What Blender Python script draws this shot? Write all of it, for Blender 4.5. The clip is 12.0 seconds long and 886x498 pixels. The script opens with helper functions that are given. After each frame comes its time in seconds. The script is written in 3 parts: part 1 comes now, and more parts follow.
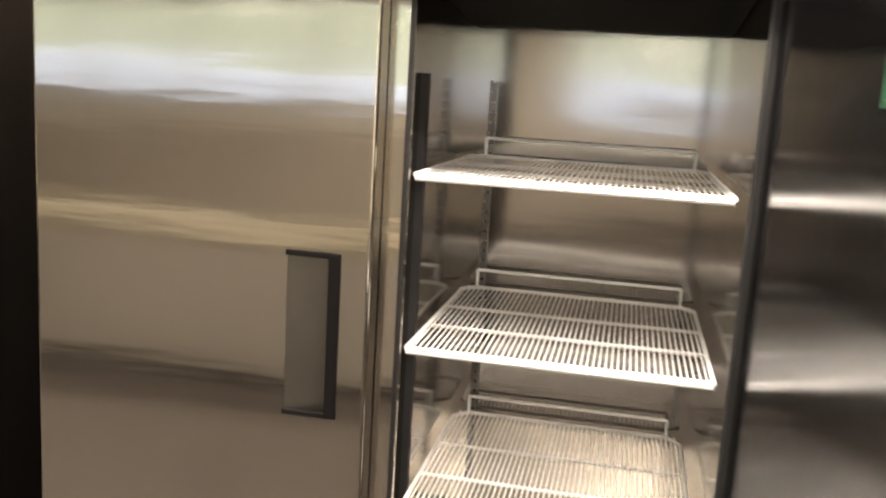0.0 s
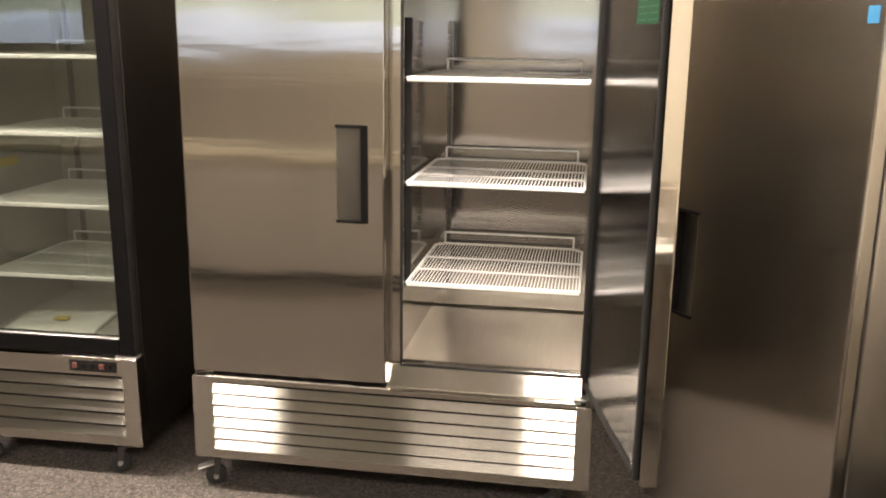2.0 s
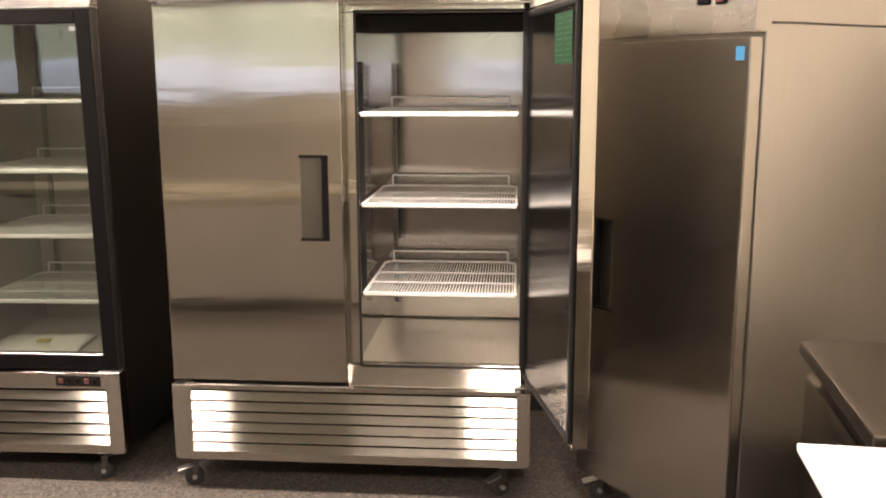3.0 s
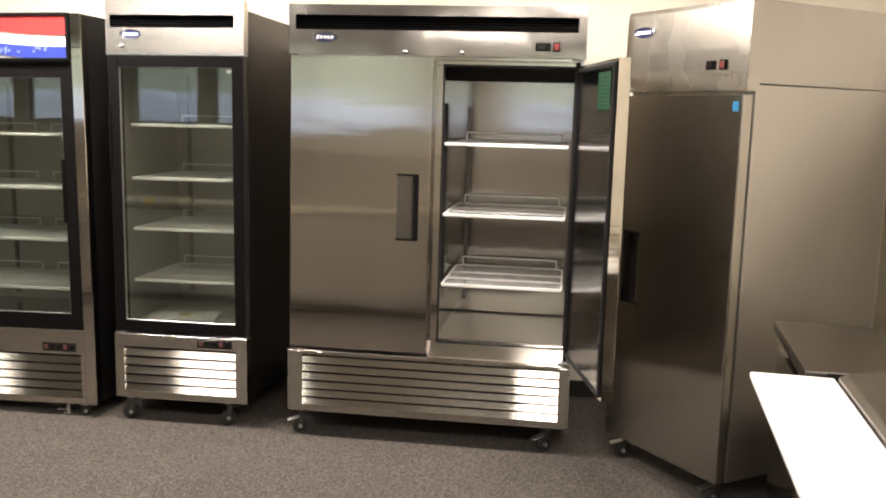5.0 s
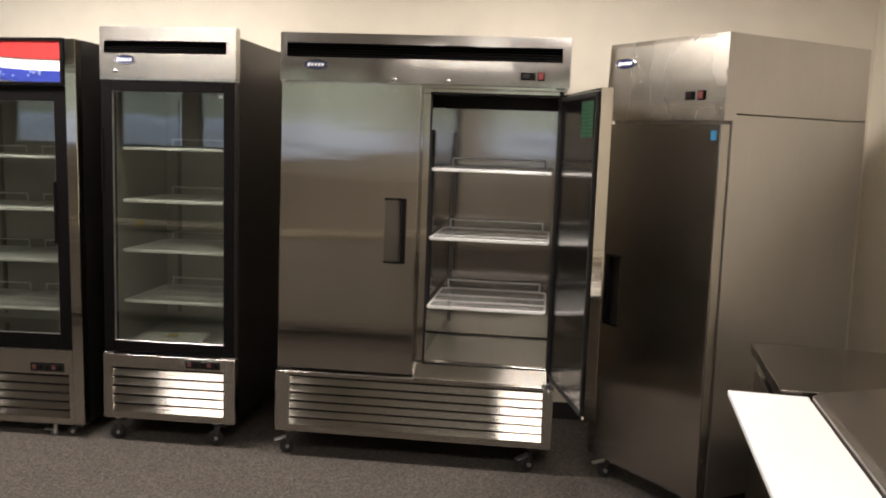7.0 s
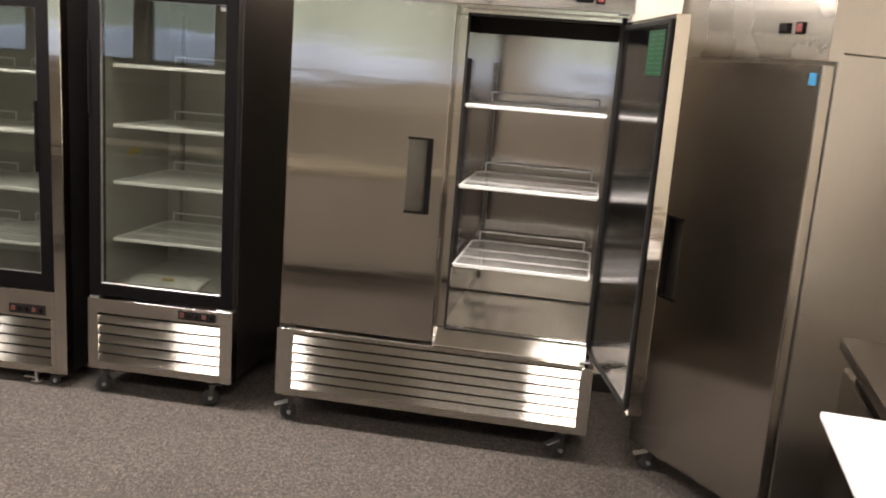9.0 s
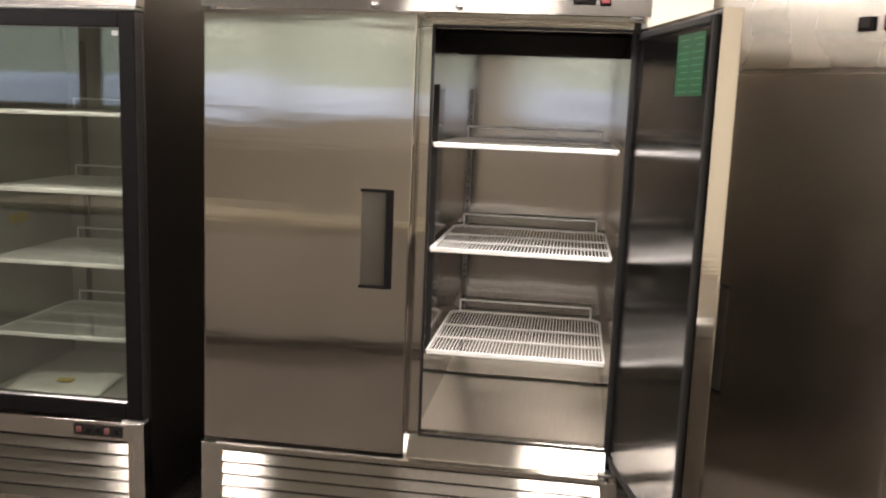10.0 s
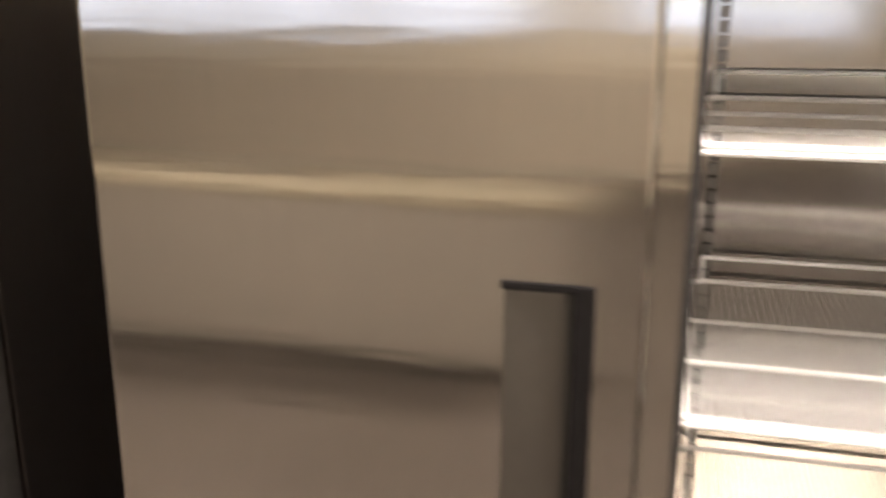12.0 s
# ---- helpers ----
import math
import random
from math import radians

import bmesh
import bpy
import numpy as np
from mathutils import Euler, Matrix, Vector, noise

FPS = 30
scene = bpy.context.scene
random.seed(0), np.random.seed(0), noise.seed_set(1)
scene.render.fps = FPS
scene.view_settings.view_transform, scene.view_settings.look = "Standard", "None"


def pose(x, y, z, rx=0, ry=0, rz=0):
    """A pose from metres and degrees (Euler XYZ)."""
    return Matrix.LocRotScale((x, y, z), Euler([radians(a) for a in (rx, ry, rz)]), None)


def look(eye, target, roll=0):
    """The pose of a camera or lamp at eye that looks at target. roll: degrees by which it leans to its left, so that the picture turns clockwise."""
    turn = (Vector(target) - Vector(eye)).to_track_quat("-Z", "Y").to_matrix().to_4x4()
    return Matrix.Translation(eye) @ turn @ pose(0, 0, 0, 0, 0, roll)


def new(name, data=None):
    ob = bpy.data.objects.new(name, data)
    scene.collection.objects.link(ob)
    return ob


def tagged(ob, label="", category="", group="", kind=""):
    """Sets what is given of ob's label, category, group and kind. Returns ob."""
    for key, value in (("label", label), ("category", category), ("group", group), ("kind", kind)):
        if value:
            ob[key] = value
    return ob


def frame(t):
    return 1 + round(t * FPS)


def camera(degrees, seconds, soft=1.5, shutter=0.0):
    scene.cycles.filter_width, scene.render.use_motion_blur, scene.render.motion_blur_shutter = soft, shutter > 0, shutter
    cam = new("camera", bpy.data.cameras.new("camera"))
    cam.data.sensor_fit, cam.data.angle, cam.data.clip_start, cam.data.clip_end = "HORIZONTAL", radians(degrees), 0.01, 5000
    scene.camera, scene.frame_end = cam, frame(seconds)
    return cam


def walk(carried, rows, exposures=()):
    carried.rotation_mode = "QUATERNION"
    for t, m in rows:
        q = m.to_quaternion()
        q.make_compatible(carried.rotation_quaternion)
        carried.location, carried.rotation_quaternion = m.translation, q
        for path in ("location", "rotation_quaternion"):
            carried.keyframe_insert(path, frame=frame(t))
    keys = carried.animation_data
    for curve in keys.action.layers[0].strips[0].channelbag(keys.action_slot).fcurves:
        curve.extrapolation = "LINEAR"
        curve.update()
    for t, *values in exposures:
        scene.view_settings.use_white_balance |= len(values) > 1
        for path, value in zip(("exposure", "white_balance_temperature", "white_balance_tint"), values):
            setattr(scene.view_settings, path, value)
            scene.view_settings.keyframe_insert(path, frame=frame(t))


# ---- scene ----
cam = camera(52.3, 12.0, 2.0, 0.4)

PATH = [
    (0, (1.139, -1.555, 1.64), (0.751, 0.375, 1.291), 3.4),
    (0.5, (1.191, -1.863, 1.641), (0.916, 0.078, 1.242), 1.7),
    (1, (1.32, -2.22, 1.644), (0.937, -0.328, 1.12), 1.4),
    (1.5, (1.314, -2.495, 1.634), (1.098, -0.581, 1.097), 0.9),
    (2, (1.338, -2.797, 1.617), (1.027, -0.876, 1.153), 0.8),
    (2.5, (1.368, -3.045, 1.599), (1.138, -1.105, 1.174), -0.2),
    (3, (1.325, -3.253, 1.609), (1.165, -1.295, 1.235), -0.2),
    (3.5, (1.38, -3.548, 1.59), (1.064, -1.607, 1.228), 2.2),
    (5.5, (1.331, -4.29, 1.603), (1.071, -2.326, 1.329), 1.5),
    (6, (1.342, -4.305, 1.598), (1.07, -2.342, 1.331), 1.6),
    (6.5, (1.324, -4.308, 1.601), (1.071, -2.339, 1.359), 2.0),
    (7, (1.323, -4.306, 1.602), (1.094, -2.333, 1.37), 2.1),
    (7.5, (1.317, -4.301, 1.601), (1.093, -2.329, 1.354), 2.6),
    (9.5, (1.272, -3.264, 1.619), (0.951, -1.333, 1.208), 4.7),
    (10, (1.191, -2.781, 1.6), (0.916, -0.825, 1.286), 2.3),
    (10.5, (1.188, -2.275, 1.62), (0.796, -0.348, 1.259), 0.6),
    (11, (1.095, -1.803, 1.624), (0.771, 0.138, 1.269), -0.2),
    (11.5, (0.941, -1.358, 1.617), (0.657, 0.567, 1.154), 0.4),
    (12, (0.709, -0.971, 1.63), (0.232, 0.902, 1.115), 0.1),
]
walk(cam, [(t, look(eye, target, roll)) for t, eye, target, roll in PATH],
     [(0, 0.60, 6400, 11), (0.5, 0.42, 6300, 11), (1.0, 0.42, 6550, 13), (1.5, 0.34, 6450, 12), (2.0, 0.45, 6450, 12), (2.5, 0.52, 6400, 11), (3.0, 0.34, 6700, 17), (3.7, 0.30, 6600, 14), (5.3, -0.34, 6050, 10),
      (5.6, -0.66, 6000, 10), (7.0, -0.80, 6050, 11), (7.7, -0.86, 6050, 11), (9.3, 0.05, 6050, 13), (10.5, 0.0, 6050, 13), (11.0, 0.46, 6250, 14), (11.6, 0.43, 6350, 13), (12.0, 0.75, 6350, 15)])

# ---- world, lamps, exposure ----
scene.view_settings.exposure = 0.0
world = bpy.data.worlds.new("sky")
scene.world = world
world.use_nodes = True
wn = world.node_tree.nodes
sky = wn.new("ShaderNodeTexSky")
sky.sky_type, sky.sun_disc, sky.sun_elevation, sky.sun_rotation = "NISHITA", False, radians(40), radians(180)
wn["Background"].inputs[1].default_value = 0.08
world.node_tree.links.new(sky.outputs[0], wn["Background"].inputs[0])

CEIL = 2.75
WARM = (1.0, 0.89, 0.765)
# ceiling panels: centre x, centre y, size x, size y, watts
PANELS = [(-1.21, -0.42, 1.50, 0.24, 165), (1.40, -0.42, 0.60, 0.24, 80),
          # the last two are unseen fill panels, added to brighten the far room
          (-1.84, -3.65, 1.26, 0.62, 72), (1.58, -3.65, 1.26, 0.62, 84), (0.2, -6.3, 1.24, 0.60, 8), (-5.0, -3.4, 1.24, 0.60, 40)]


# ---- materials ----
def mat(name):
    m = bpy.data.materials.new(name)
    m.use_nodes = True
    return m, m.node_tree.nodes, m.node_tree.links, m.node_tree.nodes["Principled BSDF"]


def noise_node(n, l, scale, stretch=(1, 1, 1), detail=4.0):
    co = n.new("ShaderNodeTexCoord")
    mp = n.new("ShaderNodeMapping")
    mp.inputs["Scale"].default_value = stretch
    nt = n.new("ShaderNodeTexNoise")
    nt.inputs["Scale"].default_value, nt.inputs["Detail"].default_value = scale, detail
    l.new(co.outputs["Object"], mp.inputs["Vector"])
    l.new(mp.outputs[0], nt.inputs["Vector"])
    return nt


def ramp(n, l, source, a, b, lo=0.3, hi=0.7):
    r = n.new("ShaderNodeValToRGB")
    r.color_ramp.elements[0].position, r.color_ramp.elements[1].position = lo, hi
    r.color_ramp.elements[0].color, r.color_ramp.elements[1].color = (*a, 1), (*b, 1)
    l.new(source, r.inputs[0])
    return r.outputs[0]


def bump(n, l, bsdf, height, strength, distance, before=None):
    b = n.new("ShaderNodeBump")
    b.inputs["Strength"].default_value, b.inputs["Distance"].default_value = strength, distance
    l.new(height, b.inputs["Height"])
    if before is not None:
        l.new(before.outputs[0], b.inputs["Normal"])
    l.new(b.outputs[0], bsdf.inputs["Normal"])
    return b


def plain(name, colour, rough=0.5, metal=0.0, spread=0.12, scale=30.0, relief=0.0, gloss=0.5):
    m, n, l, p = mat(name)
    nt = noise_node(n, l, scale)
    dark = [c * (1 - spread) for c in colour]
    light = [min(1.0, c * (1 + spread)) for c in colour]
    l.new(ramp(n, l, nt.outputs[0], dark, light), p.inputs["Base Color"])
    p.inputs["Roughness"].default_value, p.inputs["Metallic"].default_value = rough, metal
    p.inputs["Specular IOR Level"].default_value = gloss
    if relief:
        bump(n, l, p, nt.outputs[0], 0.4, relief)
    return m


def steel(name, colour=(0.54, 0.507, 0.452), rough=0.11, aniso=0.92, wave=0.0012, grain=(500, 500, 6), rot=0.0, ripple=0.0, sway=0.0):
    """Brushed stainless sheet: fine grain along one axis, faint smears, slight oil-canning."""
    m, n, l, p = mat(name)
    p.inputs["Metallic"].default_value = 1.0
    g = noise_node(n, l, 1.0, grain, 2.0)
    smear = noise_node(n, l, 3.5, (1, 1, 0.5), 5.0)
    mix = n.new("ShaderNodeMix")
    mix.data_type, mix.blend_type = "RGBA", "MULTIPLY"
    mix.inputs["Factor"].default_value = 1.0
    l.new(ramp(n, l, g.outputs[0], [c * 0.965 for c in colour], [min(1, c * 1.03) for c in colour]), mix.inputs["A"])
    l.new(ramp(n, l, smear.outputs[0], (0.92, 0.92, 0.92), (1, 1, 1)), mix.inputs["B"])
    l.new(mix.outputs["Result"], p.inputs["Base Color"])
    mr = n.new("ShaderNodeMapRange")
    mr.inputs["To Min"].default_value, mr.inputs["To Max"].default_value = rough * 0.88, rough * 1.15
    l.new(smear.outputs[0], mr.inputs["Value"])
    l.new(mr.outputs[0], p.inputs["Roughness"])
    p.inputs["Anisotropic"].default_value, p.inputs["Anisotropic Rotation"].default_value = aniso, rot
    geo, tan = n.new("ShaderNodeNewGeometry"), n.new("ShaderNodeVectorMath")
    tan.operation = "CROSS_PRODUCT"
    tan.inputs[1].default_value = (0, 0.0001, 1)
    l.new(geo.outputs["True Normal"], tan.inputs[0])
    l.new(tan.outputs[0], p.inputs["Tangent"])
    if wave:
        w = noise_node(n, l, 2.2, (0.7, 0.7, 1.6), 1.0)
        first = bump(n, l, p, w.outputs[0], 0.6, wave * 4)
        if ripple:
            rp = noise_node(n, l, 1.0, (1.3, 1.3, 13.0), 3.0)
            bump(n, l, p, rp.outputs[0], 1.0, ripple, first)
        if sway:
            sn = noise_node(n, l, 1.0, (4.2, 4.2, 1.6), 1.5)
            bump(n, l, p, sn.outputs[0], 1.0, sway, first)
    return m


STEEL = steel("brushed_stainless", ripple=0.0007)
STEEL_FRONT = steel("brushed_door_stainless", (0.475, 0.445, 0.398), 0.12, 0.92, 0.0010, ripple=0.0005)
SEAM = plain("panel_joint", (0.26, 0.24, 0.215), 0.5, 0.6)
STEEL_DOOR = steel("satin_door_stainless", (0.45, 0.418, 0.38), 0.24, 0.7, 0.0010, ripple=0.0004)
BOWED = steel("bowed_header_stainless", (0.46, 0.43, 0.375), 0.27, 0.5, 0.0003)
HEADER = steel("header_stainless", (0.57, 0.54, 0.50), 0.12, 0.5, 0.0016, sway=0.0055)
HEADER_SATIN = steel("satin_header_stainless", (0.56, 0.53, 0.485), 0.25, 0.4, 0.0012, sway=0.0014)
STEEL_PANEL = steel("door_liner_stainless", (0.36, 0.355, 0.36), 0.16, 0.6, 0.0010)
STEEL_IN = steel("interior_stainless", (0.40, 0.377, 0.350), 0.115, 0.35, 0.0020, ripple=0.00025)
STEEL_SIDE = steel("side_stainless", (0.50, 0.475, 0.45), 0.32, 0.6, 0.0008)
# side steel again, with the shade of the gap put into its colour
STEEL_SHADED = steel("shaded_side_steel", (0.09, 0.080, 0.074), 0.38, 0.5, 0.0008)
STEEL_FLOOR = steel("satin_floor_stainless", (0.45, 0.412, 0.352), 0.30, 0.5, 0.0012, (90, 4, 90))
STEEL_GRILLE = steel("louvre_stainless", (0.45, 0.42, 0.376), 0.15, 1.0, 0.0, (6, 500, 500), 0.25)
STEEL_TOP = steel("worktop_stainless", (0.30, 0.275, 0.25), 0.24, 0.0, 0.0005)
PILASTER = plain("dull_zinc", (0.16, 0.15, 0.14), 0.35, 0.9)
COUNTER = plain("grey_laminate", (0.25, 0.228, 0.20), 0.45)
LAMINATE = plain("beige_laminate", (0.23, 0.198, 0.14), 0.5)
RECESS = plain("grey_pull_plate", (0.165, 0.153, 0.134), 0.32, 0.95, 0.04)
CHROME = plain("chrome", (0.75, 0.74, 0.72), 0.15, 1.0)
FORK = plain("worn_zinc", (0.09, 0.085, 0.08), 0.4, 0.9)
ZINC = plain("zinc_plate", (0.55, 0.54, 0.52), 0.35, 1.0)
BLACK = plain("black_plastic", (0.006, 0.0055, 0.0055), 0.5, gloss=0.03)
BLACK_SIDE = plain("black_painted_steel", (0.009, 0.008, 0.0075), 0.42, 0.0, 0.2, 8, gloss=0.25)
HANDLE = plain("dark_handle_plastic", (0.006, 0.0052, 0.005), 0.55, gloss=0.06)
RUBBER = plain("rubber", (0.02, 0.02, 0.02), 0.7)
GASKET = plain("gasket", (0.014, 0.013, 0.0125), 0.6, gloss=0.25)
WIRE = plain("white_coated_wire", (0.80, 0.79, 0.76), 0.4, 0.0, 0.04)
LINER = plain("grey_liner", (0.34, 0.33, 0.30), 0.30, 0.3, 0.05, 4)
BOARD = plain("cutting_board_plastic", (0.90, 0.90, 0.89), 0.55, 0.0, 0.03, 60, 0.0005)
GREEN = plain("green_label", (0.004, 0.048, 0.016), 0.5)
PALE = plain("pale_print", (0.06, 0.15, 0.08), 0.5)
BLUE = plain("blue_label", (0.03, 0.16, 0.30), 0.45)
WHITE = plain("white_print", (0.8, 0.8, 0.8), 0.5)
RED = plain("red_switch", (0.11, 0.012, 0.010), 0.45)
NAVY = plain("navy_badge", (0.006, 0.011, 0.055), 0.3)
SIGN_RED = plain("sign_red", (0.34, 0.020, 0.019), 0.4)
SIGN_WHITE = plain("sign_white", (0.56, 0.54, 0.52), 0.4)
SIGN_BLUE = plain("sign_blue", (0.022, 0.035, 0.22), 0.35)
SIGN_DOT = plain("sign_pale_blue", (0.15, 0.2, 0.45), 0.4)
DISPLAY = plain("dark_display", (0.01, 0.008, 0.008), 0.12)
DIGIT = plain("dim_digits", (0.10, 0.03, 0.025), 0.4)
PAPER = plain("paper", (0.58, 0.57, 0.53), 0.6)
YELLOW = plain("yellow_card", (0.42, 0.33, 0.06), 0.6)
WALL = plain("cream_wall_paint", (0.74, 0.68, 0.57), 0.85, 0.0, 0.03, 6, 0.0008)
WAINSCOT = plain("taupe_wainscot", (0.54, 0.485, 0.405), 0.6, 0.0, 0.08, 5)
CEILING = plain("ceiling_tile", (0.72, 0.70, 0.66), 0.9, 0.0, 0.06, 80, 0.001)
BASEBOARD = plain("black_vinyl_base", (0.02, 0.018, 0.017), 0.5)


def carpet():
    """Loop pile: small tufts in taupe, rust and grey, faint wear in broad patches."""
    m, n, l, p = mat("looped_carpet")
    co = n.new("ShaderNodeTexCoord")
    tuft = n.new("ShaderNodeTexVoronoi")
    tuft.inputs["Scale"].default_value = 165.0
    l.new(co.outputs["Object"], tuft.inputs["Vector"])
    sep = n.new("ShaderNodeSeparateColor")
    l.new(tuft.outputs["Color"], sep.inputs[0])
    r = n.new("ShaderNodeValToRGB")
    r.color_ramp.elements[0].position, r.color_ramp.elements[0].color = 0.0, (0.028, 0.024, 0.021, 1)
    r.color_ramp.elements[1].position, r.color_ramp.elements[1].color = 1.0, (0.17, 0.14, 0.112, 1)
    for pos, col in ((0.35, (0.064, 0.054, 0.046, 1)), (0.6, (0.092, 0.071, 0.056, 1)), (0.8, (0.098, 0.088, 0.079, 1))):
        r.color_ramp.elements.new(pos).color = col
    l.new(sep.outputs[0], r.inputs[0])
    broad = noise_node(n, l, 1.6, (1, 1, 1), 3.0)
    mid = noise_node(n, l, 55.0, (1, 1, 1), 2.0)
    mix = n.new("ShaderNodeMix")
    mix.data_type, mix.blend_type = "RGBA", "MULTIPLY"
    mix.inputs["Factor"].default_value = 1.0
    l.new(r.outputs[0], mix.inputs["A"])
    l.new(ramp(n, l, broad.outputs[0], (0.84, 0.84, 0.84), (1, 1, 1)), mix.inputs["B"])
    mix2 = n.new("ShaderNodeMix")
    mix2.data_type, mix2.blend_type = "RGBA", "MULTIPLY"
    mix2.inputs["Factor"].default_value = 1.0
    l.new(mix.outputs["Result"], mix2.inputs["A"])
    l.new(ramp(n, l, mid.outputs[0], (0.72, 0.72, 0.72), (1, 1, 1), 0.35, 0.62), mix2.inputs["B"])
    l.new(mix2.outputs["Result"], p.inputs["Base Color"])
    p.inputs["Roughness"].default_value = 0.95
    bump(n, l, p, tuft.outputs["Distance"], 0.6, -0.003)
    return m


CARPET = carpet()


def glass():
    m, n, l, p = mat("door_glass")
    n.remove(p)
    tr, gl, mixs, lw = n.new("ShaderNodeBsdfTransparent"), n.new("ShaderNodeBsdfGlossy"), n.new("ShaderNodeMixShader"), n.new("ShaderNodeLayerWeight")
    tr.inputs[0].default_value = (0.84, 0.86, 0.83, 1)
    gl.inputs["Roughness"].default_value = 0.01
    power, scale = n.new("ShaderNodeMath"), n.new("ShaderNodeMath")
    power.operation, scale.operation = "POWER", "MULTIPLY_ADD"
    power.inputs[1].default_value, scale.inputs[1].default_value, scale.inputs[2].default_value = 4.0, 0.85, 0.10
    l.new(lw.outputs["Facing"], power.inputs[0])
    l.new(power.outputs[0], scale.inputs[0])
    l.new(scale.outputs[0], mixs.inputs[0])
    l.new(tr.outputs[0], mixs.inputs[1])
    l.new(gl.outputs[0], mixs.inputs[2])
    l.new(mixs.outputs[0], n["Material Output"].inputs[0])
    return m


GLASS = glass()


def emitter(name, colour, strength):
    m, n, l, p = mat(name)
    p.inputs["Base Color"].default_value = (0.8, 0.8, 0.8, 1)
    p.inputs["Emission Color"].default_value = (*colour, 1)
    p.inputs["Emission Strength"].default_value = strength
    return m


PANEL_GLOW = emitter("lamp_diffuser", WARM, 8.0)


def outdoors():
    """Distant view past the windows: foliage over a pale bluish car park."""
    m, n, l, p = mat("distance")
    co = n.new("ShaderNodeTexCoord")
    sep = n.new("ShaderNodeSeparateXYZ")
    l.new(co.outputs["Object"], sep.inputs[0])
    wob = noise_node(n, l, 0.35, (1, 1, 1), 4.0)
    add = n.new("ShaderNodeMath")
    add.operation = "MULTIPLY_ADD"
    add.inputs[1].default_value = 0.9
    l.new(wob.outputs[0], add.inputs[0])
    l.new(sep.outputs["Z"], add.inputs[2])
    r = n.new("ShaderNodeValToRGB")
    r.color_ramp.elements[0].position, r.color_ramp.elements[0].color = 0.0, (0.42, 0.42, 0.47, 1)
    r.color_ramp.elements[1].position, r.color_ramp.elements[1].color = 1.0, (0.44, 0.445, 0.355, 1)
    e = r.color_ramp.elements.new(0.42)
    e.color = (0.52, 0.54, 0.69, 1)
    e = r.color_ramp.elements.new(0.462)
    e.color = (0.72, 0.75, 0.95, 1)
    e = r.color_ramp.elements.new(0.49)
    e.color = (0.42, 0.43, 0.36, 1)
    mr = n.new("ShaderNodeMapRange")
    mr.inputs["From Min"].default_value, mr.inputs["From Max"].default_value = 0.0, 5.2
    l.new(add.outputs[0], mr.inputs["Value"])
    l.new(mr.outputs[0], r.inputs[0])
    l.new(r.outputs[0], p.inputs["Emission Color"])
    p.inputs["Emission Strength"].default_value = 4.2
    p.inputs["Base Color"].default_value = (0, 0, 0, 1)
    return m


OUTDOORS = outdoors()


# ---- mesh helpers ----
def part(name, bm, material, parent=None, label="", smooth=False):
    me = bpy.data.meshes.new(name)
    if smooth:
        for f in bm.faces:
            f.smooth = True
    bm.to_mesh(me)
    bm.free()
    me.materials.append(material)
    ob = new(name, me)
    if parent is not None:
        ob.parent = parent
    if label:
        ob["label"] = label
    return ob


def add_box(bm, x0, x1, y0, y1, z0, z1, bevel=0.0, seg=1):
    b = bmesh.new()
    bmesh.ops.create_cube(b, size=1.0)
    for v in b.verts:
        v.co = Vector((x0 if v.co.x < 0 else x1, y0 if v.co.y < 0 else y1, z0 if v.co.z < 0 else z1))
    if bevel:
        bmesh.ops.bevel(b, geom=b.edges[:], offset=bevel, segments=seg, affect="EDGES", profile=0.5)
    me = bpy.data.meshes.new("tmp")
    b.to_mesh(me)
    b.free()
    bm.from_mesh(me)
    bpy.data.meshes.remove(me)
    return bm


def box(x0, x1, y0, y1, z0, z1, bevel=0.0, seg=1):
    return add_box(bmesh.new(), x0, x1, y0, y1, z0, z1, bevel, seg)


def add_rod(bm, a, b, r, n=8):
    a, b = Vector(a), Vector(b)
    d = b - a
    m = Matrix.Translation((a + b) / 2) @ d.to_track_quat("Z", "Y").to_matrix().to_4x4()
    bmesh.ops.create_cone(bm, cap_ends=True, segments=n, radius1=r, radius2=r, depth=d.length, matrix=m)
    return bm


def prism(profile, x0, x1, axis="x"):
    """A closed profile of (y, z) pairs drawn out from x0 to x1."""
    bm = bmesh.new()
    a = [bm.verts.new((x0, y, z)) for y, z in profile]
    b = [bm.verts.new((x1, y, z)) for y, z in profile]
    k = len(profile)
    bm.faces.new(a)
    bm.faces.new(b[::-1])
    for i in range(k):
        bm.faces.new((a[i], b[i], b[(i + 1) % k], a[(i + 1) % k]))
    bmesh.ops.recalc_face_normals(bm, faces=bm.faces[:])
    return bm


def empty(name, m, label, category, group=""):
    e = new(name)
    e.matrix_world = m
    return tagged(e, label, category, group)


def disc(cx, cy, cz, rx, rz, depth, n=28):
    """An oval plate in the xz plane that faces -y."""
    bm = bmesh.new()
    bmesh.ops.create_cone(bm, cap_ends=True, segments=n, radius1=1.0, radius2=0.96, depth=1.0,
                          matrix=Matrix.Translation((cx, cy, cz)) @ Matrix.Diagonal((rx, depth, rz, 1)) @ pose(0, 0, 0, 90, 0, 0))
    return bm


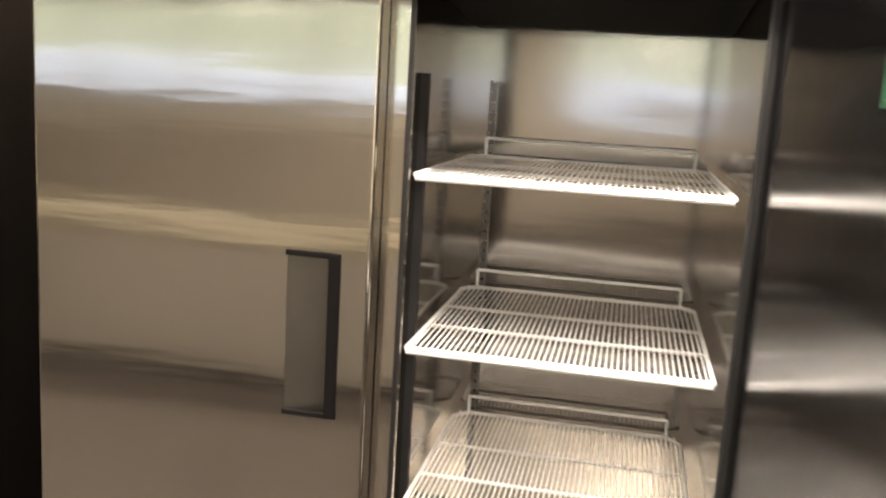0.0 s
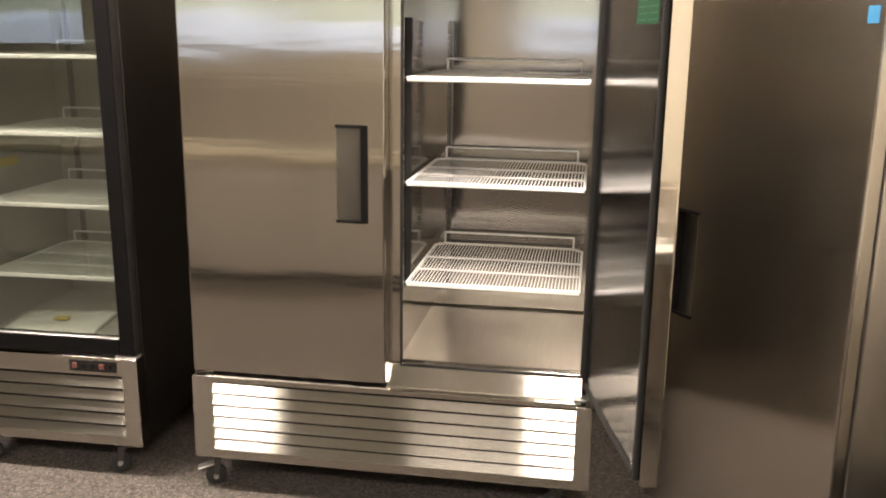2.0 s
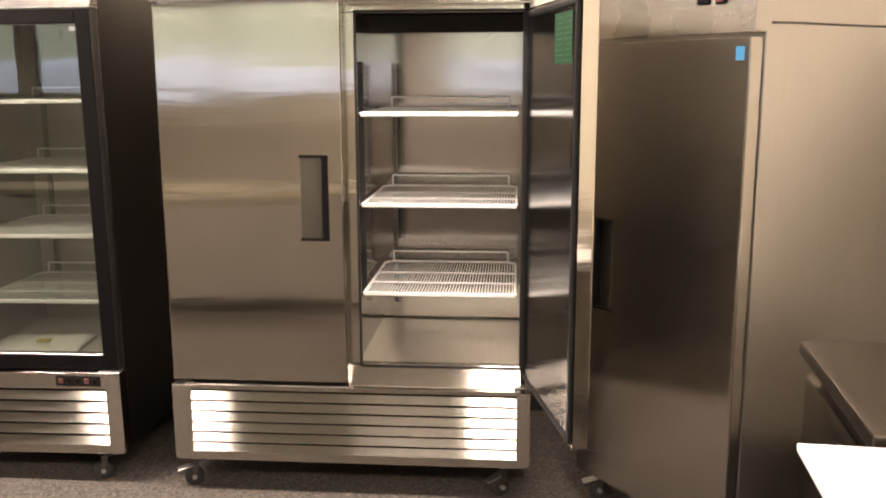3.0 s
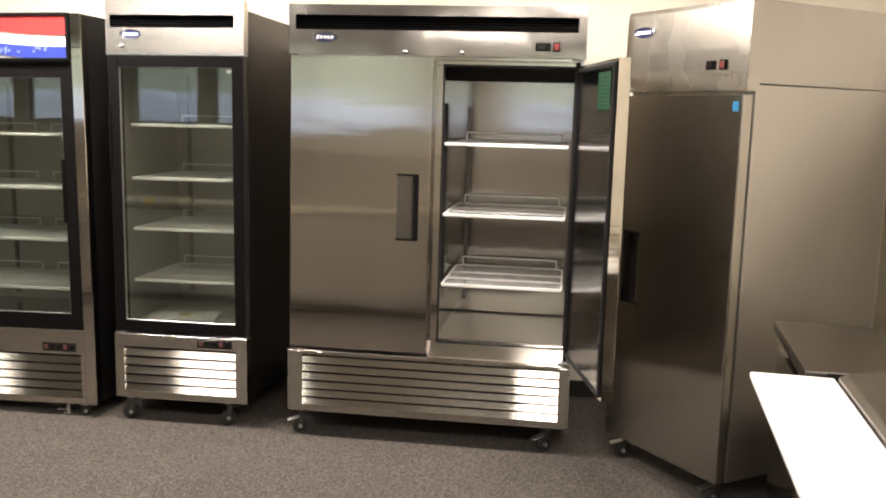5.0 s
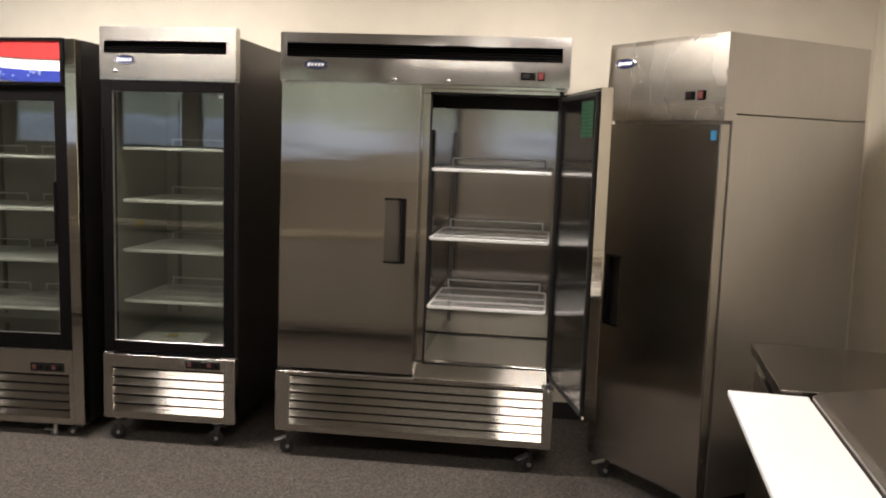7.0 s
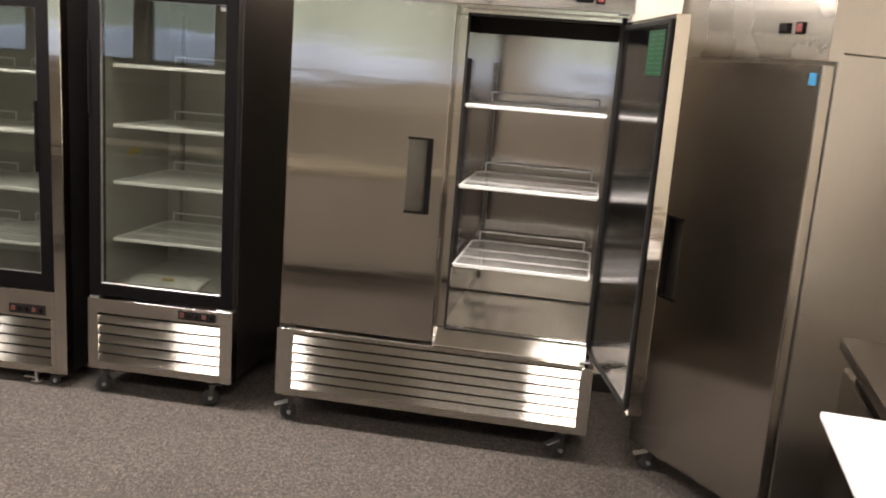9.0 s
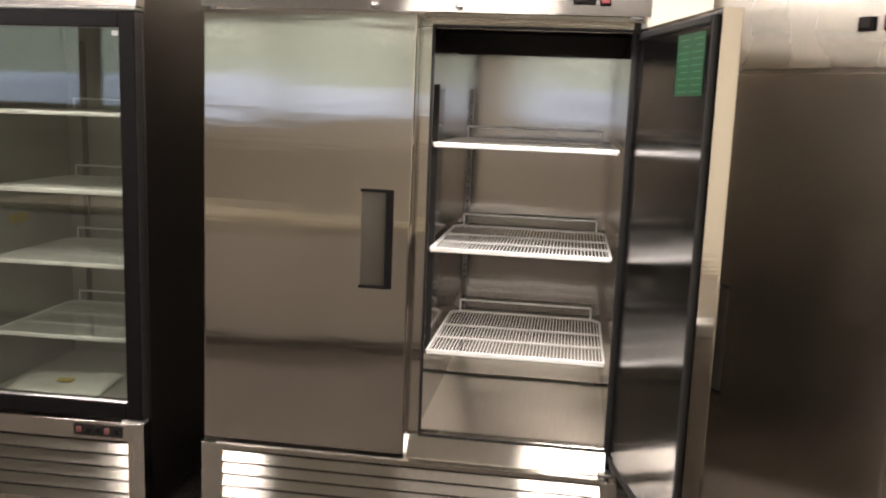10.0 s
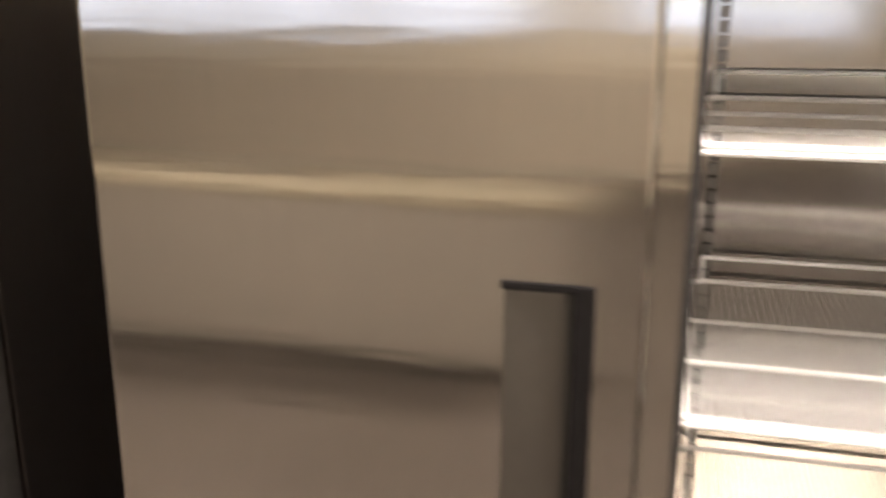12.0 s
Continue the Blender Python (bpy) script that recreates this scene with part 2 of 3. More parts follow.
def frame_mesh(x0, x1, z0, z1, y0, y1, w, bevel=0.002, wt=None, wb=None):
    """A rectangular frame in the xz plane, w wide."""
    wt, wb = wt or w, wb or w
    bm = bmesh.new()
    add_box(bm, x0, x0 + w, y0, y1, z0, z1, bevel)
    add_box(bm, x1 - w, x1, y0, y1, z0, z1, bevel)
    add_box(bm, x0 + w, x1 - w, y0 + 0.0005, y1, z1 - wt, z1 - 0.0004, bevel)
    add_box(bm, x0 + w, x1 - w, y0 + 0.0005, y1, z0 + 0.0004, z0 + wb, bevel)
    return bm


def badge(parent, x, y, z, w, h):
    b = part("badge", disc(x, y, z, w / 2, h / 2, 0.006), NAVY, parent, "navy oval maker's badge with a chrome rim")
    ring = bmesh.new()
    k = 32
    pts = [(x + math.cos(i * math.tau / k) * w / 2, y - 0.003, z + math.sin(i * math.tau / k) * h / 2) for i in range(k)]
    for i in range(k):
        add_rod(ring, pts[i], pts[(i + 1) % k], 0.0022, 5)
    part("rim", ring, CHROME, b)
    marks = bmesh.new()
    for i in range(5):
        cx = x + (i - 2) * w * 0.145
        hh = h * (0.30 if i else 0.42)
        pr = prism([(y - 0.006, z - hh / 2), (y - 0.003, z - hh / 2), (y - 0.003, z + hh / 2), (y - 0.006, z + hh / 2)], cx - w * 0.045, cx + w * 0.05)
        for v in pr.verts:
            v.co.x += (v.co.z - z) * 0.35
        me = bpy.data.meshes.new("tmp")
        pr.to_mesh(me)
        pr.free()
        marks.from_mesh(me)
        bpy.data.meshes.remove(me)
    part("lettering", marks, WHITE, b, "plain white bars across the badge")


def caster(parent, x, y, top, turn=0, brake=False, radius=0.038):
    """A swivel caster: plate, fork, wheel; stands on z = 0."""
    e = new("caster")
    e.parent = parent
    e.location = (x, y, 0)
    e.rotation_euler = (0, 0, radians(turn))
    part("plate", box(-0.045, 0.045, -0.04, 0.04, top - 0.008, top, 0.001), ZINC, e)
    fork = bmesh.new()
    add_rod(fork, (0, 0, top - 0.024), (0, 0, top - 0.006), 0.020, 14)
    add_box(fork, -0.020, 0.036, -0.024, 0.024, top - 0.028, top - 0.022, 0.001)
    for s in (-1, 1):
        pr = bmesh.new()
        add_box(pr, 0.008, 0.036, s * 0.022 - 0.0013, s * 0.022 + 0.0013, radius - 0.006, top - 0.024, 0.0005)
        for v in pr.verts:
            if v.co.z < radius + 0.03:
                v.co.x = 0.03 + (v.co.x - 0.022) * 0.35
        me = bpy.data.meshes.new("tmp")
        pr.to_mesh(me)
        pr.free()
        fork.from_mesh(me)
        bpy.data.meshes.remove(me)
    part("fork", fork, FORK, e, "dull zinc fork")
    wh = bmesh.new()
    prof = [(radius * 0.5, 0.014), (radius * 0.93, 0.015), (radius, 0.010), (radius, -0.010), (radius * 0.93, -0.015), (radius * 0.5, -0.014)]
    k = 24
    rings = [[wh.verts.new((0.03 + math.cos(i * math.tau / k) * r, w, radius + math.sin(i * math.tau / k) * r)) for i in range(k)] for r, w in prof]
    for a, b in zip(rings, rings[1:]):
        for i in range(k):
            wh.faces.new((a[i], a[(i + 1) % k], b[(i + 1) % k], b[i]))
    wh.faces.new(rings[0])
    wh.faces.new(rings[-1][::-1])
    bmesh.ops.recalc_face_normals(wh, faces=wh.faces[:])
    part("wheel", wh, RUBBER, e, "black rubber wheel", True)
    ax = bmesh.new()
    add_rod(ax, (0.03, -0.03, radius), (0.03, 0.03, radius), 0.009, 10)
    part("axle", ax, ZINC, e)
    if brake:
        br = bmesh.new()
        add_box(br, 0.018, 0.094, -0.019, 0.019, 2 * radius + 0.008, 2 * radius + 0.014, 0.002)
        for v in br.verts:
            v.co.z -= max(0.0, v.co.x - 0.03) * 0.30
        part("brake_pedal", br, ZINC, e, "bent zinc brake pedal")
    return e


def wire_shelf(name, x0, x1, y0, y1, z, label, group, stop=True, wires=None, r=0.0017, base=Matrix()):
    """White coated wire shelf on its front edge height z, with a raised stop at its rear."""
    s = empty(name, base @ pose((x0 + x1) / 2, (y0 + y1) / 2, z), label, "shelf", group)
    hx, hy = (x1 - x0) / 2, (y1 - y0) / 2
    rim = bmesh.new()
    R = 0.0048
    cut = 0.035
    loop = [(-hx, -hy, 0), (hx, -hy, 0), (hx, hy - cut, 0), (hx - cut, hy, 0), (-hx + cut, hy, 0), (-hx, hy - cut, 0)]
    for a, b in zip(loop, loop[1:] + loop[:1]):
        add_rod(rim, a, b, R, 8)
    add_rod(rim, (-hx, -hy, -0.007), (hx, -hy, -0.007), R, 8)
    part("rim", rim, WIRE, s)
    for f in (-0.33, 0.28):
        bar = bmesh.new()
        add_rod(bar, (-hx, hy * f, -0.0045), (hx, hy * f, -0.0045), 0.004, 8)
        part("crossbar", bar, WIRE, s)
    count = wires or 50
    if wires:
        grid = bmesh.new()
        for i in range(1, count):
            x = -hx + 2 * hx * i / count
            add_rod(grid, (x, -hy, 0.002), (x, hy, 0.002), r, 5)
        tagged(part("wire_grid", grid, WIRE, s), kind="stuff")
    else:
        rod = part("wire", add_rod(bmesh.new(), (0, -hy, 0.002), (0, hy, 0.002), r, 6), WIRE, s)
        rod.location.x = -hx + 2 * hx / count
        for i in range(2, count):
            again = new("wire", rod.data)
            again.parent = s
            again.location.x = -hx + 2 * hx * i / count
    if stop:
        st = bmesh.new()
        a = hx - 0.034
        for p, q in (((-a, hy, 0), (-a, hy, 0.046)), ((-a, hy, 0.046), (a, hy, 0.046)), ((a, hy, 0.046), (a, hy, 0))):
            add_rod(st, p, q, 0.004, 8)
        part("back_stop", st, WIRE, s)
    return s


def pilaster(parent, x, y, z0, z1, face=0, material=PILASTER):
    """A slotted shelf standard; face: degrees that it is turned from facing -y."""
    bm = bmesh.new()
    add_box(bm, -0.009, -0.006, -0.016, 0, 0, z1 - z0)
    add_box(bm, 0.006, 0.009, -0.016, 0, 0, z1 - z0)
    k = int((z1 - z0) / 0.0254)
    for i in range(k):
        add_box(bm, -0.006, 0.006, -0.014, -0.012, i * 0.0254, i * 0.0254 + 0.020)
    p = part("pilaster", bm, material, parent, "slotted steel shelf standard")
    p.matrix_basis = pose(x, y, z0, 0, 0, face)
    return p


def louvre_panel(parent, x0, x1, z0, z1, y, count, name="grille"):
    """Sloped louvre blades with dark gaps, inside a front panel."""
    g = new(name)
    g.parent = parent
    part("backing", box(x0, x1, y + 0.032, y + 0.036, z0, z1), BLACK, g, "dark gap behind the blades")
    pitch = (z1 - z0) / count
    for i in range(count):
        z = z0 + i * pitch
        k = pitch * 0.61
        prof = [(y - 0.008, z + 0.001), (y - 0.0085, z + 0.003), (y - 0.007, z + 0.006), (y - 0.007 + k * 0.51, z + 0.006 + k),
                (y - 0.005 + k * 0.51, z + 0.005 + k), (y - 0.004, z + 0.002)]
        part("louvre", prism(prof, x0, x1), STEEL_GRILLE, g)
    return g


def steel_box(parent, name, x0, x1, y0, y1, z0, z1, material, bevel=0.004, label=""):
    return part(name, box(x0, x1, y0, y1, z0, z1, bevel, 2), material, parent, label)


EDGE = 0.008


def pocket_door(parent, name, w, h, t, pocket, material, label, flipped=False):
    """A flat insulated door, front at y = 0 from x 0..w, z 0..h, with a wedge pocket pull. pocket: x0, x1, z0, z1; flipped: mirrored left to right."""
    d = new(name)
    d.parent = parent
    tagged(d, label)
    skin = bmesh.new()
    a, b, c, e = pocket
    for x0, x1, z0, z1 in ((EDGE, a, 0, h), (b, w - EDGE, 0, h), (a, b, 0, c), (a, b, e, h)):
        add_box(skin, x0, x1, 0, t, z0, z1)
    for side in (0, 1):
        arc = [(EDGE * (1 - math.sin(k * math.pi / 10)), EDGE * (1 - math.cos(k * math.pi / 10))) for k in range(6)]
        fold = prism(arc + [(0, t), (EDGE, t)], 0, h)
        for v in fold.verts:
            v.co = Vector((v.co.y if side == 0 else w - v.co.y, v.co.z, v.co.x))
        bmesh.ops.recalc_face_normals(fold, faces=fold.faces[:])
        me = bpy.data.meshes.new("tmp")
        fold.to_mesh(me)
        fold.free()
        skin.from_mesh(me)
        bpy.data.meshes.remove(me)
    bmesh.ops.remove_doubles(skin, verts=skin.verts[:], dist=0.0004)
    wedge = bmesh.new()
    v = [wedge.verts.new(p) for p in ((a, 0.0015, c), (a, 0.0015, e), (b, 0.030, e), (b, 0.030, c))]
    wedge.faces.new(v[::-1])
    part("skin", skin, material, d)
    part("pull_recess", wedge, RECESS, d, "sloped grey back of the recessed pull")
    # dark trim: a proud lip on three sides with rounded outer corners, and the recess' inner walls
    tr = bmesh.new()
    lip = 0.004
    add_box(tr, b - 0.020, b + 0.004, -lip, 0.03, c - 0.004, e + 0.004, 0.003, 2)
    for z0, z1 in ((e - 0.006, e + 0.0045), (c - 0.0045, c + 0.006)):
        add_box(tr, a - 0.004, b - 0.012, -lip * 0.8, 0.004, z0, z1, 0.0015)
    for z in (c + 0.001, e - 0.001):
        q = [tr.verts.new(p) for p in ((a, 0.0, z), (b, 0.0, z), (b, 0.03, z))]
        tr.faces.new(q)
    part("handle", tr, HANDLE, d, "dark plastic recessed pull")
    if flipped:
        for o in d.children:
            for v in o.data.vertices:
                v.co.x = w - v.co.x
            o.data.flip_normals()
    return d


# ---- the room ----
X0, X1, Y0, Y1 = -8.2, 3.05, -8.0, 0.98
tagged(part("floor", box(X0 - 0.2, X1 + 0.2, Y0 - 0.2, Y1 + 0.2, -0.1, 0.0), CARPET), "grey-brown flecked loop-pile carpet", "floor", kind="structure")
tagged(part("ceiling", box(X0 - 0.2, X1 + 0.2, Y0 - 0.2, Y1 + 0.2, CEIL, CEIL + 0.1), CEILING), "off-white ceiling", "ceiling", kind="structure")
tagged(part("wall_north", box(X0 - 0.2, X1 + 0.2, Y1, Y1 + 0.2, 0, CEIL), WALL), "cream painted wall behind the refrigerators", "wall", kind="structure")
tagged(part("wall_east", box(X1, X1 + 0.2, Y0, Y1, 0, CEIL), WALL), "cream painted wall", "wall", kind="structure")
tagged(part("wall_west", box(X0 - 0.2, X0, Y0, Y1, 0, CEIL), WALL), "cream painted wall", "wall", kind="structure")
WZ0, WZ1 = 1.38, 2.55
WINDOWS = [(-7.9, -6.7), (-6.5, -5.1), (-4.9, -3.9), (-3.7, -2.5), (-2.3, -0.72), (0.30, 2.6)]
sw = bmesh.new()
add_box(sw, X0 - 0.2, X1 + 0.2, Y0 - 0.2, Y0, 0, WZ0)
add_box(sw, X0 - 0.2, X1 + 0.2, Y0 - 0.2, Y0, WZ1, CEIL)
edges = [X0 - 0.2] + [x for w in WINDOWS for x in w] + [X1 + 0.2]
for a, b in zip(edges[::2], edges[1::2]):
    add_box(sw, a, b, Y0 - 0.2, Y0, WZ0, WZ1)
tagged(part("wall_south", sw, WALL), "cream painted wall with a row of windows", "wall", kind="structure")
for i, (a, b) in enumerate(WINDOWS):
    w = new(f"window_{i + 1}")
    tagged(w, "aluminium framed window in the cream wall", "window", kind="structure")
    part("window_frame", frame_mesh(a, b, WZ0, WZ1, Y0 - 0.15, Y0 - 0.09, 0.05), ZINC, w)
    pane = part("pane", box(a + 0.05, b - 0.05, Y0 - 0.125, Y0 - 0.119, WZ0 + 0.05, WZ1 - 0.05), GLASS, w)
    pane.visible_shadow = False
for nm, args in (("baseboard", (X0, X1, Y1 - 0.012, Y1, 0, 0.1)), ("baseboard", (X1 - 0.012, X1, Y0, Y1 - 0.012, 0, 0.1))):
    tagged(part(nm, box(*args, 0.003), BASEBOARD), "black vinyl cove base along the wall", "baseboard", kind="structure")
tagged(part("wainscot", box(X0, X1 - 0.012, Y0, Y0 + 0.03, 0, 1.09, 0.004), WAINSCOT), "taupe panelling on the wall below the windows", "wainscot", kind="structure")
tagged(part("backdrop", box(-34, 24, -20.1, -20, -3, 9), OUTDOORS), "distant trees over a pale car park", "backdrop", kind="structure")

for cx, cy, sx, sy, watts in PANELS:
    p = empty("ceiling_light", pose(cx, cy, CEIL), "warm white ceiling panel light, the last two unseen and added as fill", "ceiling light", "ceiling lights")
    part("frame", frame_mesh(-sx / 2 - 0.03, sx / 2 + 0.03, -sy / 2 - 0.03, sy / 2 + 0.03, 0, 0.02, 0.03), WHITE, p).rotation_euler = (radians(90), 0, 0)
    dif = part("diffuser", box(-sx / 2, sx / 2, -sy / 2, sy / 2, -0.006, -0.002), PANEL_GLOW, p)
    lamp = bpy.data.lights.new("panel_lamp", "AREA")
    lamp.shape, lamp.size, lamp.size_y, lamp.energy, lamp.color = "RECTANGLE", sx, sy, watts, WARM
    lo = new("panel_lamp", lamp)
    lo.matrix_world = pose(cx, cy, CEIL - 0.025)
    lo.parent = None


# ---- two-door reach-in refrigerator ----
W, TOP = 1.388, 2.108
fr = empty("reach_in_refrigerator", pose(0, 0, 0), "brushed stainless two-door refrigerator on casters, one door open", "refrigerator")
# carcass as separate panels
steel_box(fr, "side_panel", 0.004, 0.022, 0.066, 0.80, 0.135, 2.07, STEEL_SIDE)
steel_box(fr, "side_panel", W - 0.022, W - 0.004, 0.066, 0.80, 0.135, 2.07, STEEL_SIDE)
steel_box(fr, "back_panel", 0.022, W - 0.022, 0.775, 0.80, 0.135, 2.07, STEEL_SIDE)
steel_box(fr, "top_panel", 0.022, W - 0.022, 0.066, 0.775, 2.045, 2.07, STEEL_SIDE)
steel_box(fr, "bottom_panel", 0.022, W - 0.022, 0.066, 0.775, 0.135, 0.155, STEEL_SIDE)
# interior: liner of the open compartment
OX0, OX1, OZ0, OZ1, OY = 0.738, 1.349, 0.522, 1.838, 0.070
IX0, IX1, IY, IZ1 = 0.724, 1.350, 0.752, 1.858
LX = IX0
part("divider", box(LX - 0.012, LX, OY + 0.024, IY, OZ0, IZ1), STEEL_IN, fr, "steel wall between the compartments")
part("interior_wall", box(IX1, IX1 + 0.01, OY + 0.024, IY, OZ0, IZ1), STEEL_IN, fr)
part("interior_back", box(LX, IX1, IY - 0.004, IY + 0.01, OZ0, IZ1), STEEL_IN, fr)
part("interior_floor", box(LX, IX1, OY + 0.024, IY - 0.004, OZ0 - 0.012, OZ0), STEEL_FLOOR, fr)
part("floor_seam", prism([(IY - 0.014, OZ0), (IY - 0.004, OZ0 + 0.010), (IY - 0.004, OZ0)], LX, IX1), STEEL, fr, "bright folded seam behind the compartment floor")
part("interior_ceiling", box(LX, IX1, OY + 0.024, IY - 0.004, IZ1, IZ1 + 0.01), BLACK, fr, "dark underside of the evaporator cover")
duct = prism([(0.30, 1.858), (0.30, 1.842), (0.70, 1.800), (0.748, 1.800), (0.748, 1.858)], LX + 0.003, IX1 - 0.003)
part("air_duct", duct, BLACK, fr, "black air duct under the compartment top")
# front frame round the opening
face = bmesh.new()
add_box(face, 0.022, 0.05, 0.062, 0.09, 0.44, 1.90, 0.002)
part("stile", face, STEEL, fr)
part("mullion", box(0.678, OX0, 0.058, 0.092, 0.52, 1.842, 0.004, 2), STEEL, fr, "bright steel centre post")
# stile in gasket black, which also paints in the open door's shadow
part("stile", box(OX1, W - 0.022, 0.060, 0.092, 0.44, 1.90, 0.003), GASKET, fr, "hinge-side stile, coloured black for gasket and shadow")
part("head_rail", box(0.05, OX1, 0.060, 0.092, OZ1, 1.90, 0.003), STEEL, fr)
part("sill_rail", prism([(0.004, 0.432), (0.004, 0.445), (0.060, 0.460), (0.092, 0.460), (0.092, 0.432)], 0.05, 0.694), STEEL_SIDE, fr, "steel sill under the closed door")
part("sill_rail", prism([(0.020, 0.432), (0.024, 0.446), (0.060, 0.513), (0.066, 0.519), (0.092, 0.522), (0.092, 0.432)], 0.694, OX1), STEEL_GRILLE, fr, "sloped steel sill under the open doorway")
gk = frame_mesh(OX0 - 0.006, OX1 + 0.004, OZ0 - 0.012, OZ1 + 0.010, 0.052, 0.06, 0.010)
part("breaker_strip", gk, GASKET, fr, "black strip round the open doorway")
# header with vent slot
hd = bmesh.new()
HS0, HS1, SZ0, SZ1 = 0.033, 1.352, 1.993, 2.060
for a in ((0.0, HS0, 1.880, TOP), (HS1, W, 1.880, TOP), (HS0, HS1, SZ1, TOP), (HS0, HS1, 1.880, SZ0)):
    add_box(hd, a[0], a[1], 0.0, 0.066, a[2], a[3])
bmesh.ops.remove_doubles(hd, verts=hd.verts[:], dist=0.0004)
for v in hd.verts:
    v.co.y += (v.co.z - 1.88) * 0.010
part("header", hd, HEADER, fr, "stainless top panel with a long vent slot")
part("end_cap", box(W, W + 0.004, 0.0, 0.10, 1.880, TOP + 0.002, 0.001), STEEL_SIDE, fr)
part("vent_back", box(HS0, HS1, 0.046, 0.05, SZ0, SZ1), BLACK, fr, "black vent slot")
for i in range(5):
    z = SZ0 + 0.008 + i * 0.0125
    part("vent_slat", prism([(0.020, z), (0.044, z + 0.007), (0.044, z + 0.009), (0.020, z + 0.002)], HS0, HS1), BLACK, fr)
badge(fr, 0.176, -0.002, 1.957, 0.118, 0.044)
for x in (0.561, 0.821):
    lk = bmesh.new()
    add_rod(lk, (x, 0.0, 1.896), (x, -0.012, 1.896), 0.010, 16)
    part("lock", lk, CHROME, fr, "round chrome key lock", True)
th = part("thermostat", box(1.160, 1.228, -0.006, 0.004, 1.910, 1.946, 0.002), BLACK, fr, "black digital thermostat")
part("display", box(1.168, 1.205, -0.0075, -0.0055, 1.918, 1.940), DISPLAY, th)
swt = part("switch", box(1.238, 1.272, -0.006, 0.004, 1.908, 1.950, 0.002), BLACK, fr, "red rocker switch")
part("rocker", box(1.243, 1.267, -0.010, -0.004, 1.914, 1.944, 0.002), RED, swt)
part("hinge_bracket", box(0.72, W - 0.012, 0.002, 0.058, 1.862, 1.879, 0.002), STEEL, fr, "bright hinge rail under the top panel")
# kick panel with louvres
GX0, GX1, GZ0, GZ1 = 0.075, 1.336, 0.168, 0.424
for a in ((0.0, GX0, 0.135, 0.442), (GX1, W, 0.135, 0.432), (GX0, GX1, 0.135, GZ0), (GX0, GX1, GZ1, 0.442)):
    part("kick_rail", box(a[0], a[1], -0.004, 0.062, a[2], a[3], 0.0006), STEEL_GRILLE, fr)
louvre_panel(fr, GX0, GX1, GZ0, GZ1, 0.0, 6)
for x in (0.03,):
    part("hinge", box(x - 0.02, x + 0.05, 0.004, 0.05, 0.446, 0.458, 0.002), FORK, fr)
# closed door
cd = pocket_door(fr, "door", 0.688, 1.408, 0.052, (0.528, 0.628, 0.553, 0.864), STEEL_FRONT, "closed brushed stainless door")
cd.location = (0.006, 0.0, 0.463)
part("gasket", box(0.01, 0.678, 0.052, 0.058, 0.01, 1.398), GASKET, cd)
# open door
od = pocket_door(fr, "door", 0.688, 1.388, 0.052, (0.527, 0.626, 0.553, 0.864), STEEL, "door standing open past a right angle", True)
OPEN = Vector((1.504, -0.575, 0.462))
dirx = Vector((-0.2173, 0.9761, 0.0))
diry = Vector((-0.9761, -0.2173, 0.0))
basis = Matrix((dirx, diry, (0, 0, 1))).transposed().to_4x4()
org = OPEN - diry * 0.058
basis.translation = org
od.matrix_basis = basis
part("gasket", frame_mesh(0.012, 0.676, 0.012, 1.376, 0.052, 0.066, 0.022, 0.004), GASKET, od, "black magnetic gasket")
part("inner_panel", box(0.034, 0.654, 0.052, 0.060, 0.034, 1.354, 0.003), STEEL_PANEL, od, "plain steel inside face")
lab = part("label", box(0.075, 0.275, 0.0602, 0.0612, 1.186, 1.341), GREEN, od, "green notice with pale print")
pr = bmesh.new()
for col in (0.084, 0.184):
    for k in range(9):
        wid = (0.080, 0.07, 0.082, 0.06, 0.08, 0.075, 0.082, 0.05, 0.07)[k]
        add_box(pr, col, col + wid, 0.0611, 0.0614, 1.195 + k * 0.0162, 1.198 + k * 0.0162)
part("print", pr, PALE, lab)
for x in (W - 0.03,):
    part("hinge", box(x - 0.03, x + 0.012, 0.0, 0.05, 0.446, 0.456, 0.002), FORK, fr)
    part("hinge", box(x - 0.03, x + 0.012, 0.0, 0.05, 1.868, 1.878, 0.002), FORK, fr)
for x, y, turnv, brake in ((0.075, 0.07, 200, True), (W - 0.09, 0.07, 215, True), (0.075, 0.70, 160, False), (W - 0.09, 0.70, 170, False)):
    caster(fr, x, y, 0.135, turnv, brake)
pilaster(fr, 0.785, IY - 0.004, 0.60, 1.668)
pilaster(fr, LX, 0.20, 0.76, 1.668, 90, GASKET)
for z in (1.478, 1.137, 0.793):
    wire_shelf("wire_shelf", 0.744, 1.326, 0.104, 0.720, z, "white coated wire shelf in the open compartment", "shelves of the open compartment")


# ---- glass-door refrigerator ----
GLASS_POSE = pose(-0.925, 0.035, 0, 0, -0.45, 0)
gu = empty("glass_door_refrigerator", GLASS_POSE, "single glass-door refrigerator with black door frame on casters", "refrigerator")
GW = 0.704
# right panel: shade between the cabinets is painted into its steel
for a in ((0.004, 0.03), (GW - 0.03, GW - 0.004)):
    steel_box(gu, "side_panel", a[0], a[1], 0.06, 0.78, 0.13, 2.08, BLACK_SIDE if a[0] < 0.1 else STEEL_SHADED)
steel_box(gu, "back_panel", 0.03, GW - 0.03, 0.755, 0.78, 0.13, 2.08, STEEL_SIDE)
steel_box(gu, "top_panel", 0.03, GW - 0.03, 0.06, 0.755, 2.05, 2.08, STEEL_SIDE)
